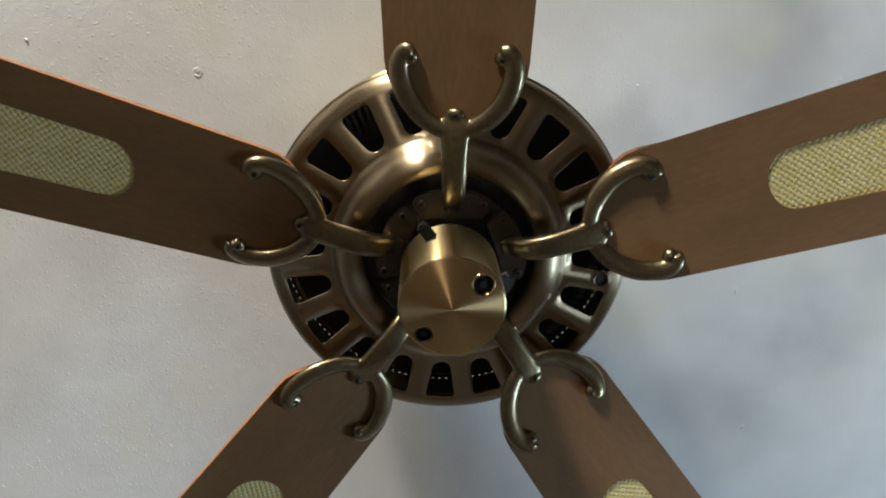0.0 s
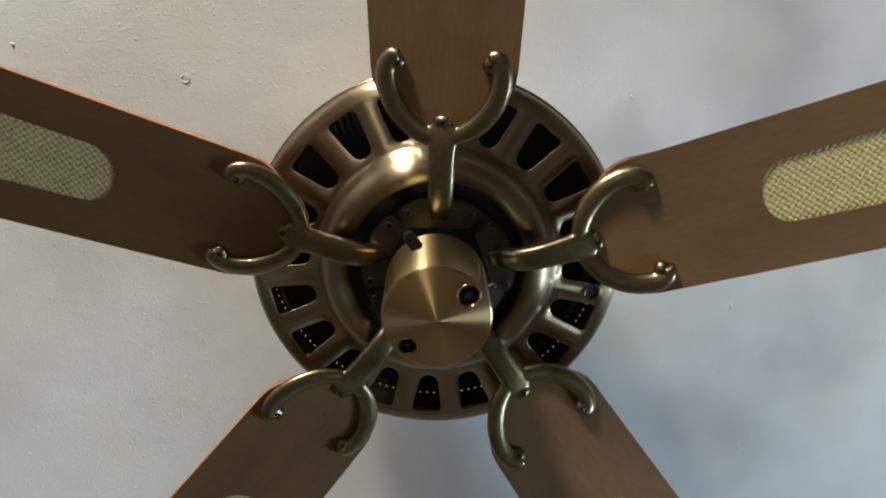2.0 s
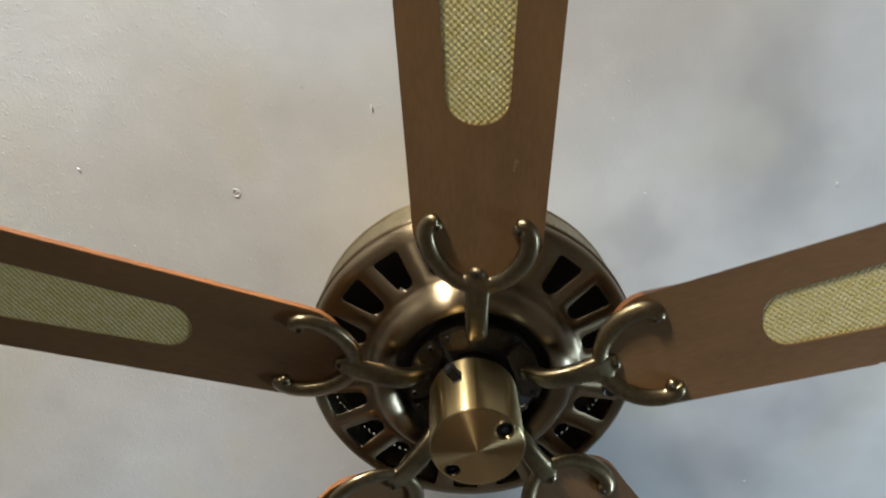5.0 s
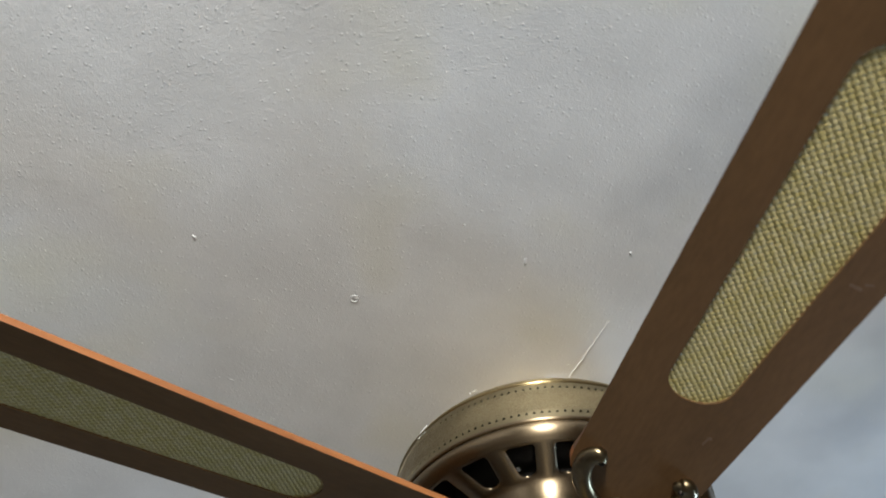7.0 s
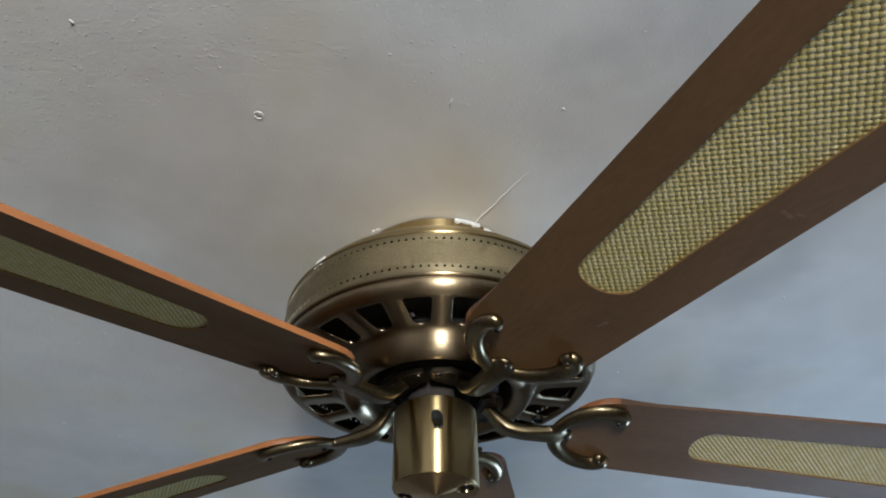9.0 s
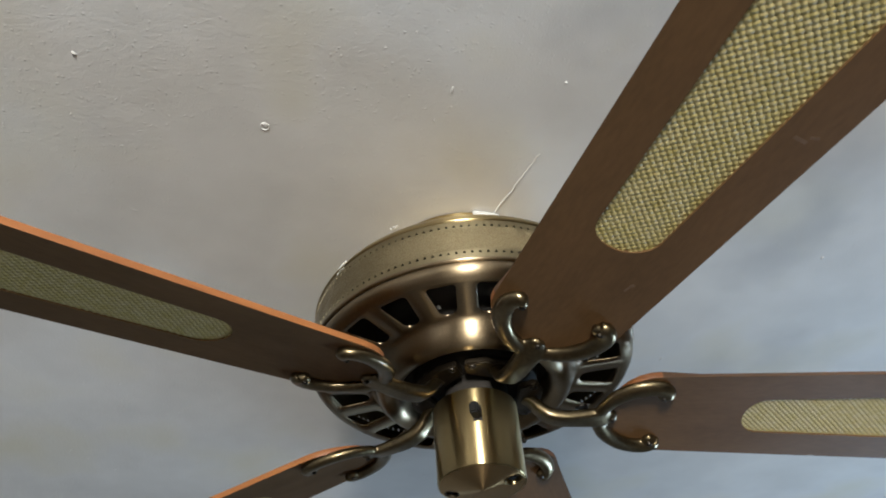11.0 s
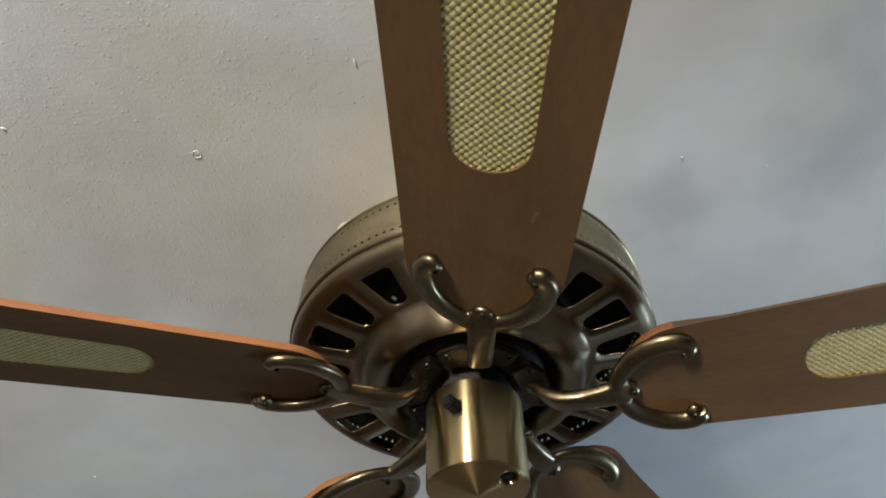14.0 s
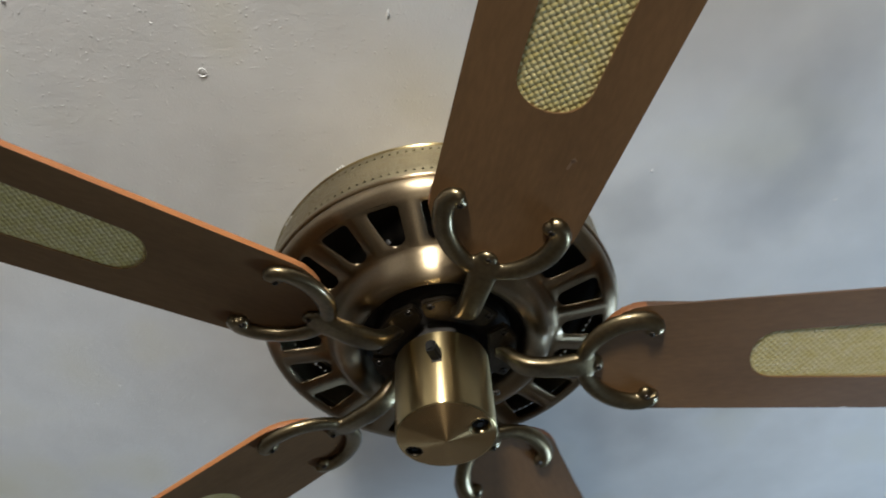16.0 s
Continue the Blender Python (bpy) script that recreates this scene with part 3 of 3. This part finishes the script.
def lean(u, v):
    """How far the upper edge of one long side is planed back."""
    return 0.0042 * min(max((u - 0.185) / 0.03, 0), 1) if v < 0 else 0.0


def blade_board():
    """The veneered board with its routed opening."""
    bm = bmesh.new()
    out = [bm.verts.new((u, v, 0)) for u, v in blade_outline()]
    hole = [bm.verts.new((u, v, 0)) for u, v in cane_outline()]
    es = [bm.edges.new((q[i], q[(i + 1) % len(q)])) for q in (out, hole) for i in range(len(q))]
    bmesh.ops.triangle_fill(bm, edges=es, use_beauty=True, use_dissolve=False, normal=(0, 0, -1))
    up = [bm.verts.new((v.co.x, v.co.y + lean(v.co.x, v.co.y), THICK)) for v in out]
    bm.faces.new(up)
    deep = [bm.verts.new((v.co.x, v.co.y, 0.0031)) for v in hole]
    for i in range(len(hole)):
        j = (i + 1) % len(hole)
        bm.faces.new((hole[i], hole[j], deep[j], deep[i]))
    placed(bm)
    return bm


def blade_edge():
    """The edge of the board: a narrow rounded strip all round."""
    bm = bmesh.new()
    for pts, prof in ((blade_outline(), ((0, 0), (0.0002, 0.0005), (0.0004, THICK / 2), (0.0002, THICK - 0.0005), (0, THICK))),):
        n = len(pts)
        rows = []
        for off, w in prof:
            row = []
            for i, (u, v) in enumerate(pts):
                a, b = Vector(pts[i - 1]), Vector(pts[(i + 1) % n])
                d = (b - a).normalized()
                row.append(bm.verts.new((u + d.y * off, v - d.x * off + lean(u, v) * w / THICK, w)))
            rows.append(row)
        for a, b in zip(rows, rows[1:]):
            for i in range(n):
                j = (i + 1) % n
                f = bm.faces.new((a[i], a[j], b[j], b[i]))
                # one long side is darker: shade painted on the edge turned from the window
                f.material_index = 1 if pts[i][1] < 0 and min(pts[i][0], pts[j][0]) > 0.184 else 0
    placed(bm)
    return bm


def cane_weave():
    """Two sets of slanting strands, each over and under the other."""
    p, hw, amp = 0.0043, 0.00188, 0.00050
    verts, faces = [], []
    step = p / 4
    for d in (1, -1):
        ax, ay = math.sqrt(0.5), math.sqrt(0.5) * d
        for i in range(-100, 220):
            c = i * p
            run = []
            for k in range(0, 640):
                s = (k - 150) * step
                u, v = 0.28 + ax * s - ay * c, ay * s + ax * c
                if in_cane(u, v):
                    h = amp * math.cos(math.pi * (s / p) + math.pi * (i + (0 if d > 0 else 1)))
                    base = len(verts)
                    for q, dh in ((-hw, -0.0008), (-hw * 0.62, -0.00022), (0.0, 0.0), (hw * 0.62, -0.00022), (hw, -0.0008)):
                        verts.append((u - ay * q, v + ax * q, 0.0017 - h - dh))
                    if run and run[-1] == k - 1:
                        b0 = base - 5
                        for e in range(4):
                            faces.append((b0 + e, b0 + e + 1, base + e + 1, base + e))
                    run.append(k)
    bm = bmesh.new()
    me = bpy.data.meshes.new("weave")
    me.from_pydata(verts, [], faces)
    bm.from_mesh(me)
    bpy.data.meshes.remove(me)
    placed(bm)
    return bm


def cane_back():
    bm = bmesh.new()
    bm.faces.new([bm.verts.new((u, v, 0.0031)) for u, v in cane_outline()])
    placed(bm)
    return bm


def iron():
    """Goose-neck stem, two curled arms and the foot, cast in one."""
    bm = bmesh.new()
    stem = [(0.050, 0.0, 0.0250, 0.0075, 0.0050), (0.058, 0.0, 0.0205, 0.0088, 0.0058), (0.066, 0.0, 0.0105, 0.0100, 0.0064), (0.076, 0.0, 0.0025, 0.0108, 0.0068),
            (0.092, 0.0, -0.0015, 0.0112, 0.0066), (0.110, 0.0, -0.0025, 0.0114, 0.0062), (0.124, 0.0, -0.0025, 0.0122, 0.0058), (0.135, 0.0, -0.0015, 0.0135, 0.0050), (0.143, 0.0, -0.0005, 0.0065, 0.0036)]
    sweep(bm, spline(stem, 5), 20, 0.62)
    for s in (-1, 1):
        arm = [(0.126, 0.000, -0.0020, 0.0062, 0.0046), (0.1305, 0.014, -0.0022, 0.0080, 0.0054), (0.1400, 0.0285, -0.0026, 0.0088, 0.0060), (0.1550, 0.0402, -0.0030, 0.0090, 0.0064),
               (0.1710, 0.0458, -0.0032, 0.0088, 0.0066), (0.1845, 0.0463, -0.0034, 0.0084, 0.0068), (0.1932, 0.0418, -0.0036, 0.0078, 0.0068), (0.1925, 0.0358, -0.0038, 0.0070, 0.0066)]
        sweep(bm, spline([(u, v * s, w, a, b) for u, v, w, a, b in arm], 5), 16)
        ball(bm, 0.1893, 0.0376 * s, -0.0030, 0.0072, 0.0074, 0.0058)
    ball(bm, 0.1415, 0.0, -0.0022, 0.0062, 0.0085, 0.0046)
    placed(bm)
    return bm


def iron_foot():
    bm = bmesh.new()
    lo, hi = 2.2600, 2.2672
    pts = [(0.042, -0.0285), (0.0560, -0.0365), (0.0600, -0.0360), (0.0690, -0.0180), (0.0690, 0.0180), (0.0600, 0.0360), (0.0560, 0.0365), (0.042, 0.0285)]
    a = [bm.verts.new((u, v, lo - CEIL)) for u, v in pts]
    b = [bm.verts.new((u, v, hi - CEIL)) for u, v in pts]
    bm.faces.new(a[::-1])
    bm.faces.new(b)
    for i in range(len(pts)):
        j = (i + 1) % len(pts)
        bm.faces.new((a[i], a[j], b[j], b[i]))
    bmesh.ops.bevel(bm, geom=bm.edges[:], offset=0.0016, segments=2, affect="EDGES")
    return bm


def screw(u, v, w, r, bent=True, hex_hole=True):
    """A small round head with a socket in it, facing down."""
    bm = bmesh.new()
    revolve(bm, [(0.0, 0.0002), (r * 0.45, 0.0002), (r * 0.5, -0.0012), (r * 0.9, -0.0009), (r, 0.0), (r, 0.003)], 16)
    bmesh.ops.translate(bm, verts=bm.verts[:], vec=(u, v, w))
    if bent:
        placed(bm)
    else:
        bmesh.ops.translate(bm, verts=bm.verts[:], vec=(0, 0, -CEIL))
    return bm


meshes = {
    "blade": mesh_of("blade", blade_board(), VENEER, False),
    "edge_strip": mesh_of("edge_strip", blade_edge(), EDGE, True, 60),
    "cane_panel": mesh_of("cane_panel", cane_weave(), CANE, True, 80),
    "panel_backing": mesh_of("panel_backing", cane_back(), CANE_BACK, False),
    "blade_iron": mesh_of("blade_iron", iron(), IRON, True, 70),
    "foot": mesh_of("foot", iron_foot(), FOOT, True, 40),
}
meshes["edge_strip"].materials.append(EDGE_UNLIT)
SCREWS = [mesh_of("screw", screw(0.1885, -0.0365, -0.0090, 0.0026), STEEL), mesh_of("screw", screw(0.1885, 0.0365, -0.0090, 0.0026), STEEL), mesh_of("screw", screw(0.1420, 0.0, -0.0070, 0.0025), STEEL),
          mesh_of("screw", screw(0.0570, -0.0280, 2.2598, 0.0038, False), STEEL), mesh_of("screw", screw(0.0570, 0.0280, 2.2598, 0.0038, False), STEEL)]


def linked(name, me, parent, label="", m=None):
    ob = new(name, me)
    ob.parent = parent
    if m is not None:
        ob.matrix_local = m
    return tagged(ob, label)


SCUFF = material("rubbed_veneer", (0.185, 0.107, 0.054), (0.160, 0.090, 0.044), 0.65, 0.0, 200, 900, 0.2, 0.0004)
MARKS = {
    -89.77: (("scuff", 0.2488, 0.0317, 0.010, 0.0022, 10, SCUFF, "pale rubbed mark"), ("scuff", 0.2530, 0.0330, 0.004, 0.0035, 40, SCUFF, "pale rubbed mark"),
             ("scuff", 0.4350, 0.0490, 0.0030, 0.010, 5, SCUFF, "pale rubbed mark"), ("scuff", 0.4400, 0.0560, 0.0022, 0.006, -20, SCUFF, "pale rubbed mark")),
    -16.84: (("edge_chip", 0.3830, 0.0672, 0.0060, 0.0016, 2, CHIP, "white chip in the edge"),),
}
for az, root_z, droop, pitch in BLADES:
    pivot = Vector((0.14, 0, ROOT_Z - CEIL))
    turn = (Matrix.Rotation(radians(az), 4, "Z") @ Matrix.Translation(pivot + Vector((0, 0, root_z - ROOT_Z))) @ Matrix.Rotation(droop - DROOP, 4, "Y")
            @ Matrix.Rotation(PITCH - pitch, 4, "X") @ Matrix.Translation(-pivot))
    blade = linked("blade", meshes["blade"], fan, "brown veneered blade with a straw cane panel", turn)
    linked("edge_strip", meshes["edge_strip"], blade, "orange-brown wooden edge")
    tagged(linked("cane_panel", meshes["cane_panel"], blade, "woven pale straw cane"), kind="stuff")
    linked("panel_backing", meshes["panel_backing"], blade, "backing behind the cane with shade painted into its colour")
    arm = linked("blade_iron", meshes["blade_iron"], fan, "curled cast brass blade iron", turn)
    cast = arm.modifiers.new("one_casting", "REMESH")
    cast.mode, cast.voxel_size, cast.use_smooth_shade = "VOXEL", 0.0011, True
    worn = arm.modifiers.new("worn", "SMOOTH")
    worn.factor, worn.iterations = 0.5, 3
    linked("foot", meshes["foot"], arm, "dark foot plate")
    for me in SCREWS:
        linked("screw", me, arm, "dark steel screw")
    for name, u, v, length, width, turned, mat, label in MARKS.get(az, ()):
        bm = bmesh.new()
        bmesh.ops.create_cube(bm, size=1, matrix=Matrix.LocRotScale((u, v, 0.0), Euler((0, 0, radians(turned))), (length, width, 0.0005 if mat is CHIP else 0.00012)))
        bmesh.ops.bevel(bm, geom=bm.edges[:], offset=0.00004, segments=1, affect="EDGES")
        placed(bm)
        linked(name, mesh_of(name, bm, mat, False), blade, label)
